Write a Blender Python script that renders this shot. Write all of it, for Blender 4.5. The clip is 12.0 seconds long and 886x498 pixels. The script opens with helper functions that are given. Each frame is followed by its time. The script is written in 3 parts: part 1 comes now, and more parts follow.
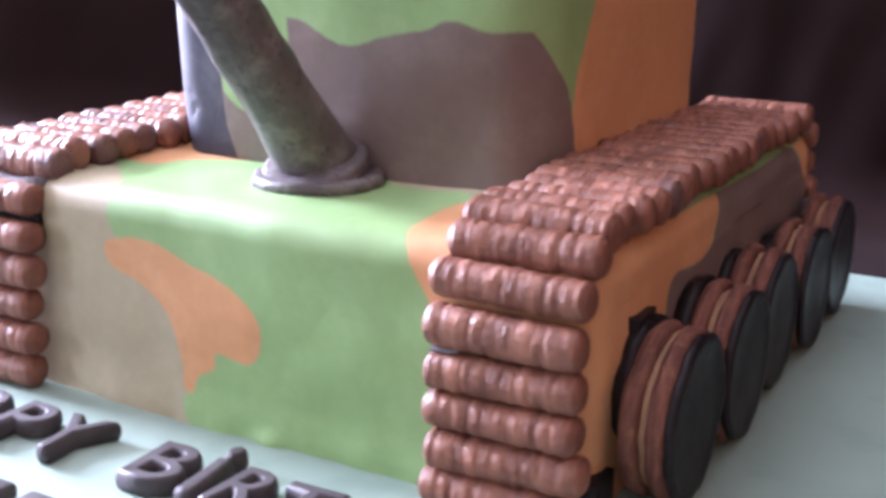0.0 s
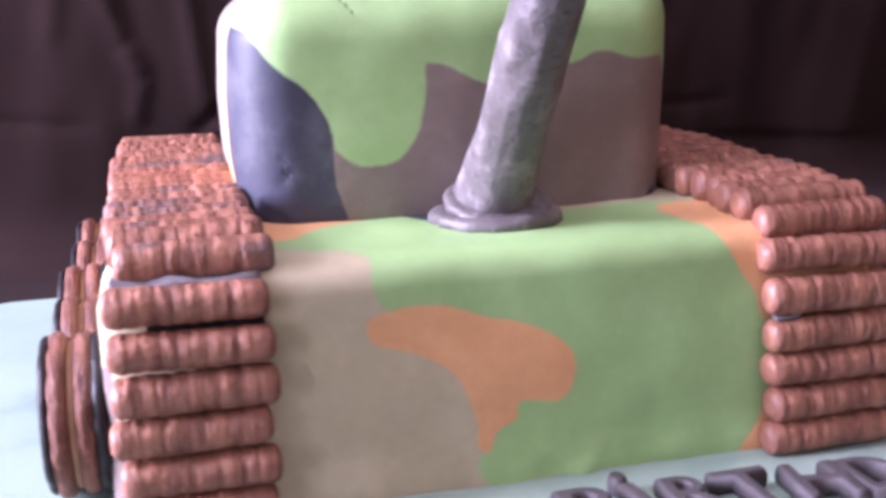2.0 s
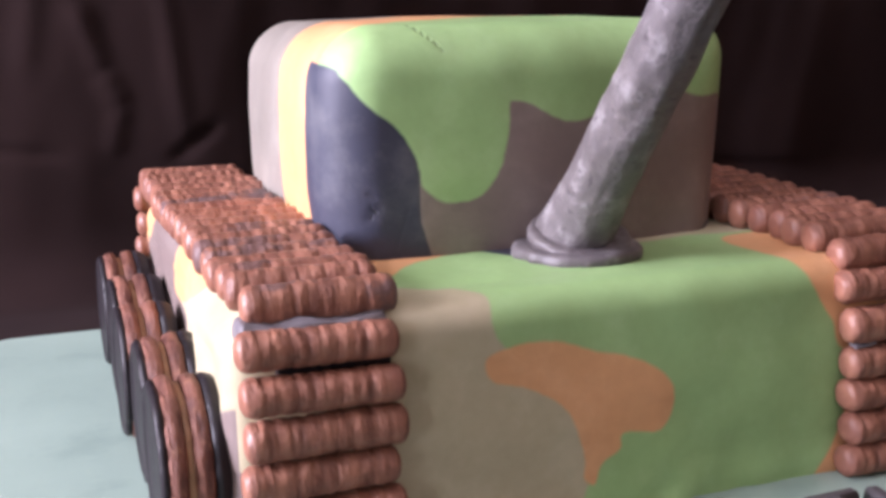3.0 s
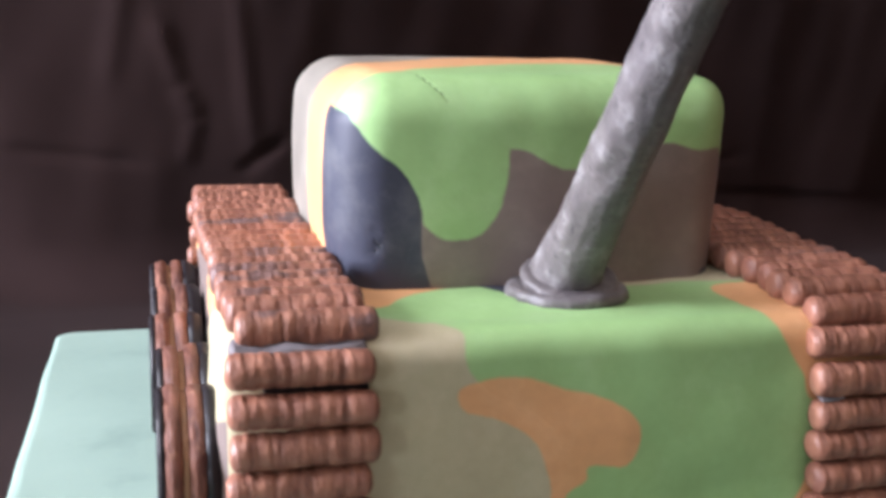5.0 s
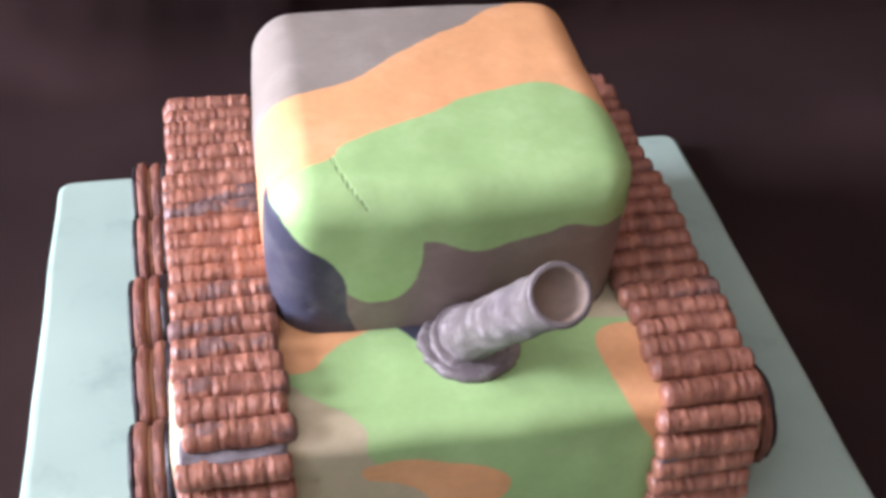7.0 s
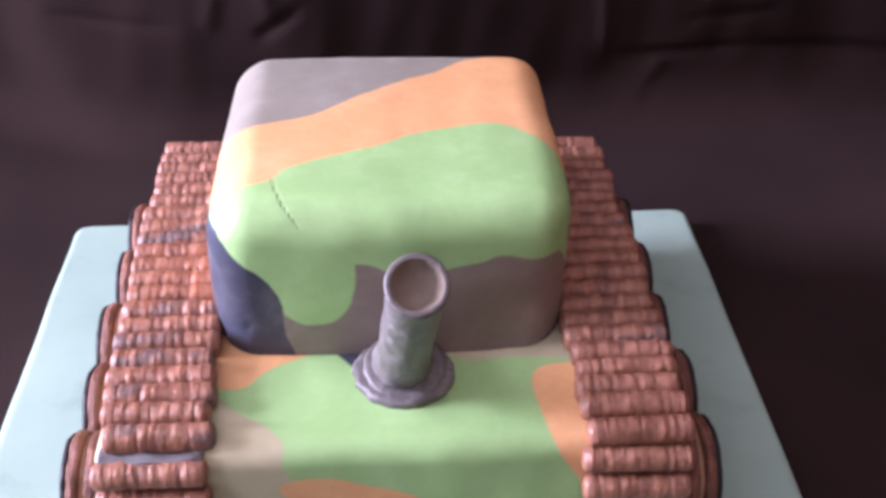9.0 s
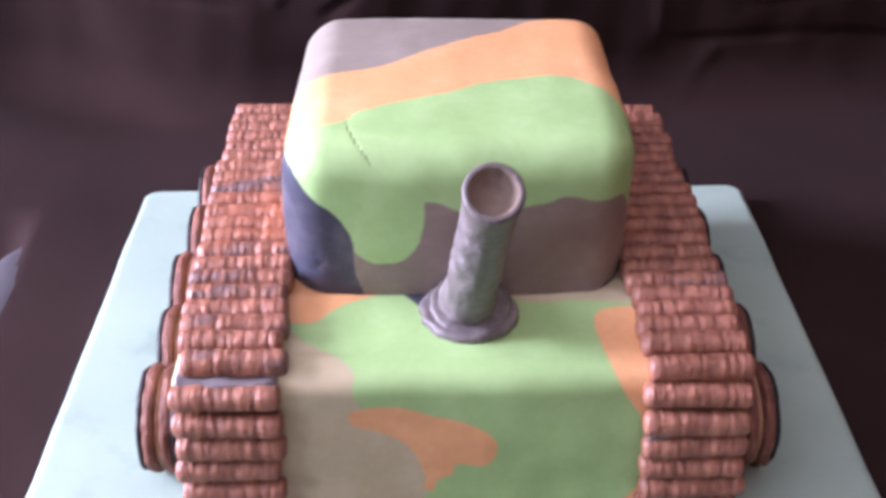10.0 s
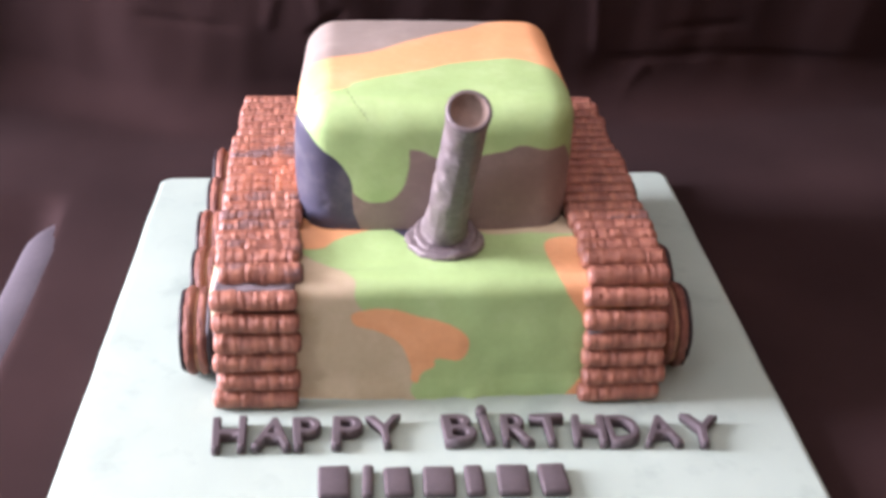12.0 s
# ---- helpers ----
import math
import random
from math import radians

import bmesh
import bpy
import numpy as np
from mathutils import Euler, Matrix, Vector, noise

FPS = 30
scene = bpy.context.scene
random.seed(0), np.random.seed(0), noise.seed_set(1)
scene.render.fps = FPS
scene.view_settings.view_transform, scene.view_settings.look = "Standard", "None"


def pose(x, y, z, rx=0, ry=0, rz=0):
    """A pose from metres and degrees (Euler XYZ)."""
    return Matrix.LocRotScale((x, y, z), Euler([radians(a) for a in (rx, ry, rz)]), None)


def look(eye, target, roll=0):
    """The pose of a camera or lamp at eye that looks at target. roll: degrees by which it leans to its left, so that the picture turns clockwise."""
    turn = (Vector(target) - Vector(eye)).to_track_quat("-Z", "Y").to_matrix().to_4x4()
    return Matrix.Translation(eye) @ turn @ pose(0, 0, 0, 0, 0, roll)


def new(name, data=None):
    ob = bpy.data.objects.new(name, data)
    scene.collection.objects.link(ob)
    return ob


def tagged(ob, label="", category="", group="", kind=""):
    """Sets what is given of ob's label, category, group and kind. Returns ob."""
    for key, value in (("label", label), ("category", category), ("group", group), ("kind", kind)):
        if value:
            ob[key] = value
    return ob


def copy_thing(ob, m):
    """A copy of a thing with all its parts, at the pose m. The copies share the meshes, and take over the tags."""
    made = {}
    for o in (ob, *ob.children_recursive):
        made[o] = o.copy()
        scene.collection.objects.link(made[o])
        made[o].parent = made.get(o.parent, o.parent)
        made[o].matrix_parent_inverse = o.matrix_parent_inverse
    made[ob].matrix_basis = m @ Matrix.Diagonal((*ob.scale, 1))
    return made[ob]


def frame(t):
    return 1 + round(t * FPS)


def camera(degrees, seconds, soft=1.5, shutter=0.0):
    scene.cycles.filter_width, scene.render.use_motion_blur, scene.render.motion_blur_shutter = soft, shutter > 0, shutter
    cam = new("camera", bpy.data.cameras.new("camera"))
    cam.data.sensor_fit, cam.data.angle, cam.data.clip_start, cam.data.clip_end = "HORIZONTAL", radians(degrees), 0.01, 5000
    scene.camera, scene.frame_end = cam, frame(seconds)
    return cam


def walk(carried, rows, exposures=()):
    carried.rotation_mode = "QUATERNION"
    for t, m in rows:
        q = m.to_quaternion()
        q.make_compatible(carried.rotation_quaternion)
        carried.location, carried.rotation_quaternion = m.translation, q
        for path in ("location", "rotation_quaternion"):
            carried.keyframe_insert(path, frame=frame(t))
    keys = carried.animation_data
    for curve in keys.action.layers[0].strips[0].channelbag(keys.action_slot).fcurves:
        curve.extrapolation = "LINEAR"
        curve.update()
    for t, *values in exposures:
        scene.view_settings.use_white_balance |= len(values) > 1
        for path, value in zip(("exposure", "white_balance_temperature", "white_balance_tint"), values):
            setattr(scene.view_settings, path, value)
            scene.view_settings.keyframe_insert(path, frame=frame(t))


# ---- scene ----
cam = camera(42.00, 12.0, soft=3.5, shutter=0.5)
PATH = [
    (0, (0.2353, -0.2691, 0.1615), (0.0517, 0.0520, 0.0584), 0.55),
    (0.2, (0.2077, -0.2888, 0.1654), (0.0511, 0.0469, 0.0643), 0.26),
    (0.5, (0.1606, -0.2946, 0.1675), (0.0401, 0.0578, 0.0739), -0.25),
    (0.7, (0.1591, -0.2880, 0.1717), (0.0324, 0.0618, 0.0765), -0.65),
    (1, (0.1440, -0.2849, 0.1609), (0.0366, 0.0729, 0.0720), 0.39),
    (1.2, (0.1089, -0.3005, 0.1635), (0.0353, 0.0646, 0.0699), 0.90),
    (1.5, (0.0312, -0.3188, 0.1540), (0.0250, 0.0546, 0.0648), -0.15),
    (1.7, (-0.0368, -0.3288, 0.1531), (0.0067, 0.0429, 0.0668), -0.17),
    (2, (-0.1083, -0.3313, 0.1557), (-0.0205, 0.0328, 0.0709), -1.63),
    (2.2, (-0.1224, -0.3247, 0.1566), (-0.0256, 0.0366, 0.0696), -1.77),
    (2.5, (-0.1570, -0.3189, 0.1600), (-0.0431, 0.0388, 0.0789), -0.86),
    (2.7, (-0.1644, -0.3150, 0.1645), (-0.0474, 0.0412, 0.0812), -1.78),
    (3, (-0.1822, -0.3117, 0.1643), (-0.0516, 0.0404, 0.0843), -0.77),
    (3.2, (-0.1723, -0.3232, 0.1724), (-0.0515, 0.0325, 0.0924), -0.55),
    (4.8, (-0.1448, -0.3488, 0.1778), (-0.0509, 0.0156, 0.1012), 1.00),
    (5, (-0.1520, -0.3517, 0.1843), (-0.0564, 0.0113, 0.1038), 1.31),
    (5.2, (-0.1565, -0.3541, 0.1969), (-0.0648, 0.0102, 0.1172), 1.67),
    (5.5, (-0.1430, -0.3434, 0.2376), (-0.0455, 0.0135, 0.1347), 1.17),
    (5.7, (-0.1325, -0.3337, 0.2646), (-0.0297, 0.0100, 0.1276), 1.68),
    (5.9, (-0.1253, -0.3075, 0.2924), (-0.0247, 0.0220, 0.1230), 1.10),
    (6, (-0.1262, -0.3033, 0.3085), (-0.0236, 0.0211, 0.1305), 2.01),
    (6.2, (-0.1237, -0.3001, 0.3555), (-0.0254, 0.0134, 0.1567), 2.38),
    (6.5, (-0.1176, -0.3008, 0.4136), (-0.0314, -0.0018, 0.1887), 3.36),
    (6.7, (-0.1151, -0.3059, 0.4339), (-0.0406, -0.0149, 0.1947), 3.41),
    (7, (-0.0974, -0.3065, 0.4493), (-0.0295, -0.0227, 0.1996), 3.85),
    (7.2, (-0.0920, -0.3035, 0.4638), (-0.0262, -0.0218, 0.2114), 4.56),
    (7.5, (-0.0801, -0.3120, 0.4706), (-0.0214, -0.0247, 0.2226), 5.06),
    (7.7, (-0.0694, -0.3176, 0.4732), (-0.0138, -0.0285, 0.2266), 4.81),
    (9.3, (-0.0113, -0.3581, 0.4145), (0.0085, -0.0389, 0.2020), 1.23),
    (9.5, (-0.0157, -0.3623, 0.4127), (0.0008, -0.0422, 0.2012), 1.28),
    (10, (-0.0278, -0.3872, 0.3970), (-0.0145, -0.0655, 0.1877), 0.95),
    (10.5, (-0.0475, -0.4209, 0.3868), (-0.0280, -0.0926, 0.1886), 1.16),
    (11, (-0.0555, -0.4601, 0.3785), (-0.0307, -0.1318, 0.1809), 1.06),
    (11.5, (-0.0630, -0.4992, 0.4017), (-0.0329, -0.1651, 0.2148), 1.37),
    (12, (-0.0512, -0.5430, 0.4048), (-0.0212, -0.2093, 0.2172), 1.85),
]
walk(cam, [(t, look(eye, target, roll)) for t, eye, target, roll in PATH],
     exposures=[(0.0, 0.2, 5450, 28), (0.5, 0.4, 5250, 26), (1.0, 0.5, 5250, 25), (1.5, 0.25, 5350, 33), (2.0, -0.18, 5600, 42), (2.5, -0.4, 5700, 40), (3.0, -0.85, 6000, 30),
                (5.0, -0.64, 5850, 15), (6.0, -0.58, 6000, 20), (7.5, -0.57, 5850, 26), (9.5, -0.37, 5600, 35), (12.0, -0.15, 6350, 38)])

# ---- light: a tall window in the wall on the cake's left, and the dim room round it ----
world = bpy.data.worlds.new("room_world")
scene.world = world
world.use_nodes = True
sky = world.node_tree.nodes.new("ShaderNodeTexSky")
sky.sky_type, sky.sun_disc, sky.sun_elevation, sky.sun_rotation = "NISHITA", False, radians(35), radians(-100)
world.node_tree.links.new(sky.outputs[0], world.node_tree.nodes["Background"].inputs[0])
world.node_tree.nodes["Background"].inputs[1].default_value = 0.08

# the two openings in wall_west: y and z spans, watts, colour
WINDOWS = [(-0.20, 0.50, 0.15, 1.40, 318.0, (0.975, 0.965, 1.0)), (-2.15, -1.65, 0.15, 0.90, 27.0, (0.86, 0.98, 1.0))]
for y0, y1, z0, z1, watts, tone in WINDOWS:
    win = bpy.data.lights.new("window_light", "AREA")
    win.shape, win.size, win.size_y, win.energy, win.color = "RECTANGLE", y1 - y0, z1 - z0, watts, tone
    middle = ((y0 + y1) / 2, (z0 + z1) / 2)
    new("window_light", win).matrix_world = look((-2.21, *middle), (0.0, *middle))

DM = 0.1  # all sizes below are in decimetres


# ---- small helpers ----
def link(name, bm, material, parent=None, label="", smooth=True):
    """One mesh object from a bmesh in world decimetres, under a parent that stands unturned at its own place."""
    off = Vector((0, 0, 0))
    up = parent
    while up is not None:
        off += up.location
        up = up.parent
    bmesh.ops.scale(bm, vec=(DM, DM, DM), verts=bm.verts)
    me = bpy.data.meshes.new(name)
    bmesh.ops.recalc_face_normals(bm, faces=bm.faces)
    bm.to_mesh(me)
    bm.free()
    me.transform(Matrix.Translation(-off))
    if smooth:
        me.polygons.foreach_set("use_smooth", [True] * len(me.polygons))
    me.materials.append(material)
    ob = new(name, me)
    ob.parent = parent
    if label:
        tagged(ob, label)
    return ob


def part(name, bm, material, parent, label=""):
    return link(name, bm, material, parent, label)


def holder(name, x, y, z, label, category, group="", parent=None):
    ob = new(name)
    ob.empty_display_size = 0.01
    ob.location = (x * DM, y * DM, z * DM)
    if parent is not None:
        ob.location -= parent.location
        ob.parent = parent
    return tagged(ob, label, category, group) if category else ob


def box(bm, x0, x1, y0, y1, z0, z1, bevel=0.0):
    m = Matrix.Translation(((x0 + x1) / 2, (y0 + y1) / 2, (z0 + z1) / 2)) @ Matrix.Diagonal((x1 - x0, y1 - y0, z1 - z0, 1))
    made = bmesh.ops.create_cube(bm, size=1.0, matrix=m)
    if bevel:
        edges = list({e for v in made["verts"] for e in v.link_edges})
        bmesh.ops.bevel(bm, geom=edges, offset=bevel, segments=3, profile=0.5, affect="EDGES")


def lathe(bm, profile, matrix, steps=40, wobble=0.0, seed=0, calm=1e9):
    """A turned body: profile is a run of (radius, height) along the matrix's z."""
    rings, most = [], wobble
    for r, hgt in profile:
        ring = []
        wobble = most * max(0.15, min(1.0, (calm - hgt) / 0.15))
        for k in range(steps):
            a = 2 * math.pi * k / steps
            rr = r
            if wobble and r > 1e-4:
                rr += wobble * noise.noise((3.1 * math.cos(a) + seed, 3.1 * math.sin(a), 7.0 * hgt))
                rr += 0.5 * wobble * noise.noise((9 * math.cos(a) + seed, 9 * math.sin(a), 22.0 * hgt))
            ring.append(bm.verts.new(matrix @ Vector((rr * math.cos(a), rr * math.sin(a), hgt))))
        rings.append(ring)
    for a, b in zip(rings, rings[1:]):
        for k in range(steps):
            bm.faces.new((a[k], a[(k + 1) % steps], b[(k + 1) % steps], b[k]))
    bm.faces.new(rings[0][::-1])
    bm.faces.new(rings[-1])


# ---- materials ----
def material(name, rough=0.5, spec=0.5):
    m = bpy.data.materials.new(name)
    m.use_nodes = True
    b = m.node_tree.nodes["Principled BSDF"]
    b.inputs["Roughness"].default_value = rough
    b.inputs["Specular IOR Level"].default_value = spec
    return m, m.node_tree, b


def tex_noise(nt, scale, detail=4.0, rough=0.55, coords="Object", stretch=(1, 1, 1)):
    co = nt.nodes.new("ShaderNodeTexCoord")
    mp = nt.nodes.new("ShaderNodeMapping")
    mp.inputs["Scale"].default_value = stretch
    n = nt.nodes.new("ShaderNodeTexNoise")
    n.inputs["Scale"].default_value, n.inputs["Detail"].default_value, n.inputs["Roughness"].default_value = scale, detail, rough
    nt.links.new(co.outputs[coords], mp.inputs["Vector"])
    nt.links.new(mp.outputs["Vector"], n.inputs["Vector"])
    return n


def value(nt, op, a, b, clamp=False):
    n = nt.nodes.new("ShaderNodeMath")
    n.operation, n.use_clamp = op, clamp
    for i, v in enumerate((a, b)):
        if isinstance(v, (int, float)):
            n.inputs[i].default_value = v
        else:
            nt.links.new(v, n.inputs[i])
    return n.outputs[0]


def span(nt, src, lo, hi, a=0.0, b=1.0):
    n = nt.nodes.new("ShaderNodeMapRange")
    for i, v in enumerate((lo, hi, a, b)):
        n.inputs[i + 1].default_value = v
    nt.links.new(src, n.inputs[0])
    return n.outputs[0]


def mix(nt, fac, a, b, how="MIX"):
    n = nt.nodes.new("ShaderNodeMix")
    n.data_type, n.blend_type = "RGBA", how
    for sock, v in ((n.inputs[0], fac), (n.inputs[6], a), (n.inputs[7], b)):
        if isinstance(v, (int, float)):
            sock.default_value = v
        elif isinstance(v, tuple):
            sock.default_value = (*v, 1)
        else:
            nt.links.new(v, sock)
    return n.outputs[2]


def bump(nt, bsdf, heights, strength=0.3, distance=0.001):
    """Relief from several (height, weight) pairs."""
    total = None
    for hgt, w in heights:
        h = value(nt, "MULTIPLY", hgt, w)
        total = h if total is None else value(nt, "ADD", total, h)
    b = nt.nodes.new("ShaderNodeBump")
    b.inputs["Strength"].default_value, b.inputs["Distance"].default_value = strength, distance
    nt.links.new(total, b.inputs["Height"])
    nt.links.new(b.outputs[0], bsdf.inputs["Normal"])


def plain(name, colour, rough=0.5, spec=0.5, vary=0.12, coarse=25.0, fine=160.0, relief=0.3, distance=0.0006):
    """A matt or glossy stuff with tone that drifts at two scales and a fine grain."""
    m, nt, b = material(name, rough, spec)
    n1, n2 = tex_noise(nt, coarse, 3), tex_noise(nt, fine, 5)
    f = value(nt, "ADD", value(nt, "MULTIPLY", n1.outputs[0], 0.6), value(nt, "MULTIPLY", n2.outputs[0], 0.4))
    lo, hi = tuple(c * (1 - vary) for c in colour), tuple(min(1, c * (1 + vary)) for c in colour)
    nt.links.new(mix(nt, span(nt, f, 0.3, 0.7), lo, hi), b.inputs["Base Color"])
    nt.links.new(span(nt, n1.outputs[0], 0.3, 0.7, rough - 0.07, rough + 0.07), b.inputs["Roughness"])
    bump(nt, b, [(n1.outputs[0], 0.7), (n2.outputs[0], 0.3)], relief, distance)
    return m


GREEN, SAND, ORANGE, BROWN, NAVY, STONE = (0.32, 0.51, 0.21), (0.47, 0.415, 0.27), (0.72, 0.38, 0.175), (0.21, 0.16, 0.145), (0.046, 0.049, 0.076), (0.265, 0.238, 0.205)


def camo_material():
    """Rolled fondant: five inlaid colours, whose outlines are kept on the mesh as distances."""
    m, nt, b = material("camouflage_fondant", 0.5, 0.4)
    wob = tex_noise(nt, 55, 3)
    edge = span(nt, wob.outputs[0], 0.0, 1.0, -0.018, 0.018)
    n1, n2 = tex_noise(nt, 18, 3), tex_noise(nt, 220, 4)
    col, seam = GREEN, None
    for key, tone in (("sand", SAND), ("orange", ORANGE), ("brown", BROWN), ("stone", STONE), ("navy", NAVY)):
        at = nt.nodes.new("ShaderNodeAttribute")
        at.attribute_name = "d_" + key
        d = value(nt, "ADD", at.outputs["Fac"], edge)
        col = mix(nt, span(nt, d, 0.006, -0.006), col, tone)
        line = span(nt, value(nt, "ABSOLUTE", d, 0.0), 0.0, 0.012, 0.0, 1.0)
        seam = line if seam is None else value(nt, "MINIMUM", seam, line)
    at = nt.nodes.new("ShaderNodeAttribute")
    at.attribute_name = "d_crack"
    split = span(nt, value(nt, "ADD", at.outputs["Fac"], value(nt, "MULTIPLY", edge, 0.35)), 0.002, 0.0125, 0.0, 1.0)
    f = value(nt, "ADD", value(nt, "MULTIPLY", n1.outputs[0], 0.65), value(nt, "MULTIPLY", n2.outputs[0], 0.35))
    shade = mix(nt, span(nt, f, 0.3, 0.7), (0.80, 0.80, 0.78), (1.0, 1.0, 1.0))
    col = mix(nt, 1.0, col, shade, "MULTIPLY")
    # the crack's inner shade is put into the colour as a dark line
    col = mix(nt, span(nt, split, 0.0, 0.8, 0.5, 0.0), col, (0.05, 0.06, 0.03))
    dust = tex_noise(nt, 34, 6, 0.68)
    col = mix(nt, span(nt, dust.outputs[0], 0.50, 0.75, 0.0, 1.0), col, (0.058, 0.058, 0.050), "ADD")
    nt.links.new(col, b.inputs["Base Color"])
    nt.links.new(span(nt, n1.outputs[0], 0.3, 0.7, 0.42, 0.56), b.inputs["Roughness"])
    bump(nt, b, [(n1.outputs[0], 1.0), (n2.outputs[0], 0.12), (seam, 0.10), (split, 0.9)], 0.4, 0.0013)
    return m


def chocolate_material(name, smudge):
    """Milk chocolate over a wafer finger: ripples, paler on the crests; smudge: how much grey icing sticks to it."""
    m, nt, b = material(name, 0.4, 0.5)
    info = nt.nodes.new("ShaderNodeObjectInfo")
    rip, spots, grain = tex_noise(nt, 60, 3, stretch=(3.2, 0.7, 0.7)), tex_noise(nt, 62, 5, 0.62), tex_noise(nt, 260, 4)
    col = mix(nt, span(nt, rip.outputs[0], 0.36, 0.66), (0.145, 0.055, 0.035), (0.390, 0.176, 0.112))
    col = mix(nt, span(nt, spots.outputs[0], 0.45, 0.8, 0.0, 0.6), col, (0.18, 0.066, 0.042))
    col = mix(nt, span(nt, info.outputs["Random"], 0, 1, 0.0, 0.35), col, (0.23, 0.086, 0.055))
    lo = 0.62 - 0.105 * smudge
    col = mix(nt, span(nt, spots.outputs[0], lo, lo + 0.07, 0.0, 0.52 * smudge + 0.04), col, (0.080, 0.066, 0.074))
    nt.links.new(col, b.inputs["Base Color"])
    nt.links.new(span(nt, spots.outputs[0], 0.3, 0.7, 0.33, 0.58), b.inputs["Roughness"])
    bump(nt, b, [(rip.outputs[0], 1.0), (grain.outputs[0], 0.25), (spots.outputs[0], 0.6)], 0.8, 0.0026)
    return m


def biscuit_material():
    """Crumbly cocoa biscuit: baked layers round its edge, paler crumbs."""
    m, nt, b = material("cocoa_biscuit", 0.62, 0.35)
    layers, crumbs = tex_noise(nt, 85, 4, 0.6, stretch=(4.5, 0.8, 0.8)), tex_noise(nt, 210, 5, 0.65)
    col = mix(nt, span(nt, layers.outputs[0], 0.33, 0.66), (0.085, 0.030, 0.022), (0.235, 0.098, 0.064))
    col = mix(nt, span(nt, crumbs.outputs[0], 0.55, 0.75, 0.0, 0.6), col, (0.33, 0.17, 0.10))
    nt.links.new(col, b.inputs["Base Color"])
    nt.links.new(span(nt, crumbs.outputs[0], 0.3, 0.7, 0.5, 0.72), b.inputs["Roughness"])
    bump(nt, b, [(layers.outputs[0], 0.8), (crumbs.outputs[0], 0.4)], 0.9, 0.003)
    return m


def grey_material():
    """Kneaded grey fondant: paler dry mottles and fine cracks in the rolled skin."""
    m, nt, b = material("grey_fondant", 0.5, 0.4)
    n1, n2, n3 = tex_noise(nt, 75, 5, 0.65), tex_noise(nt, 260, 4), tex_noise(nt, 20, 2)
    col = mix(nt, span(nt, n1.outputs[0], 0.32, 0.6), (0.090, 0.078, 0.078), (0.138, 0.121, 0.119))
    col = mix(nt, span(nt, n1.outputs[0], 0.53, 0.68, 0.0, 0.8), col, (0.255, 0.240, 0.238))
    col = mix(nt, span(nt, n3.outputs[0], 0.4, 0.7, 0.0, 0.25), col, (0.13, 0.118, 0.14))
    col = mix(nt, span(nt, n2.outputs[0], 0.40, 0.33, 0.0, 0.6), col, (0.045, 0.038, 0.042))
    nt.links.new(col, b.inputs["Base Color"])
    nt.links.new(span(nt, n1.outputs[0], 0.3, 0.7, 0.38, 0.6), b.inputs["Roughness"])
    bump(nt, b, [(n1.outputs[0], 0.8), (n2.outputs[0], 0.2)], 0.7, 0.0026)
    return m


def mint_material():
    """Mint icing over the board: hand-spread, with damp darker marks."""
    m, nt, b = material("mint_icing", 0.55, 0.28)
    n1, n2, n3 = tex_noise(nt, 11, 3), tex_noise(nt, 240, 4), tex_noise(nt, 26, 4, 0.6)
    col = mix(nt, span(nt, n1.outputs[0], 0.3, 0.7), (0.268, 0.364, 0.308), (0.312, 0.418, 0.354))
    col = mix(nt, span(nt, n3.outputs[0], 0.55, 0.68, 0.0, 0.7), col, (0.224, 0.312, 0.266))
    nt.links.new(col, b.inputs["Base Color"])
    nt.links.new(span(nt, n3.outputs[0], 0.4, 0.7, 0.62, 0.46), b.inputs["Roughness"])
    bump(nt, b, [(n1.outputs[0], 0.8), (n2.outputs[0], 0.10), (n3.outputs[0], 0.4)], 0.3, 0.0012)
    return m


def cloth_material():
    """Black-brown woven cloth with creases and a faint nap."""
    m, nt, b = material("dark_cloth", 0.9, 0.06)
    big, small = tex_noise(nt, 5, 4), tex_noise(nt, 900, 2)
    nt.links.new(mix(nt, span(nt, big.outputs[0], 0.3, 0.7), (0.0165, 0.0093, 0.0089), (0.028, 0.0161, 0.0152)), b.inputs["Base Color"])
    b.inputs["Sheen Weight"].default_value = 0.008
    b.inputs["Sheen Roughness"].default_value = 0.5
    bump(nt, b, [(big.outputs[0], 1.0), (small.outputs[0], 0.05)], 0.4, 0.004)
    return m


CAMO = camo_material()
FINGER, SMUDGED = chocolate_material("milk_chocolate", 0.0), chocolate_material("smudged_chocolate", 1.0)
GREYED = chocolate_material("greyed_chocolate", 1.35)
BISCUIT = biscuit_material()
FILLING = plain("tan_cream", (0.36, 0.20, 0.11), 0.5, 0.4, 0.25, 60, 300, 0.5, 0.001)
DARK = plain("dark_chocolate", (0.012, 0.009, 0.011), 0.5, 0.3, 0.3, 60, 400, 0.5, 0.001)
GREY = grey_material()
HOLLOW = plain("grey_fondant_inside", (0.19, 0.145, 0.115), 0.6, 0.3, 0.25, 60, 260, 0.5, 0.0012)
SEAM = plain("blue_grey_icing", (0.15, 0.135, 0.145), 0.55, 0.4, 0.3, 90, 300, 0.6, 0.001)
MINT = mint_material()
# paler blue-grey stands in for light caught on the cloth's rounded fold
FOLD_SHEEN = plain("cloth_sheen_tone", (0.060, 0.057, 0.066), 0.58, 0.4, 0.2, 30, 200, 0.2, 0.0006)
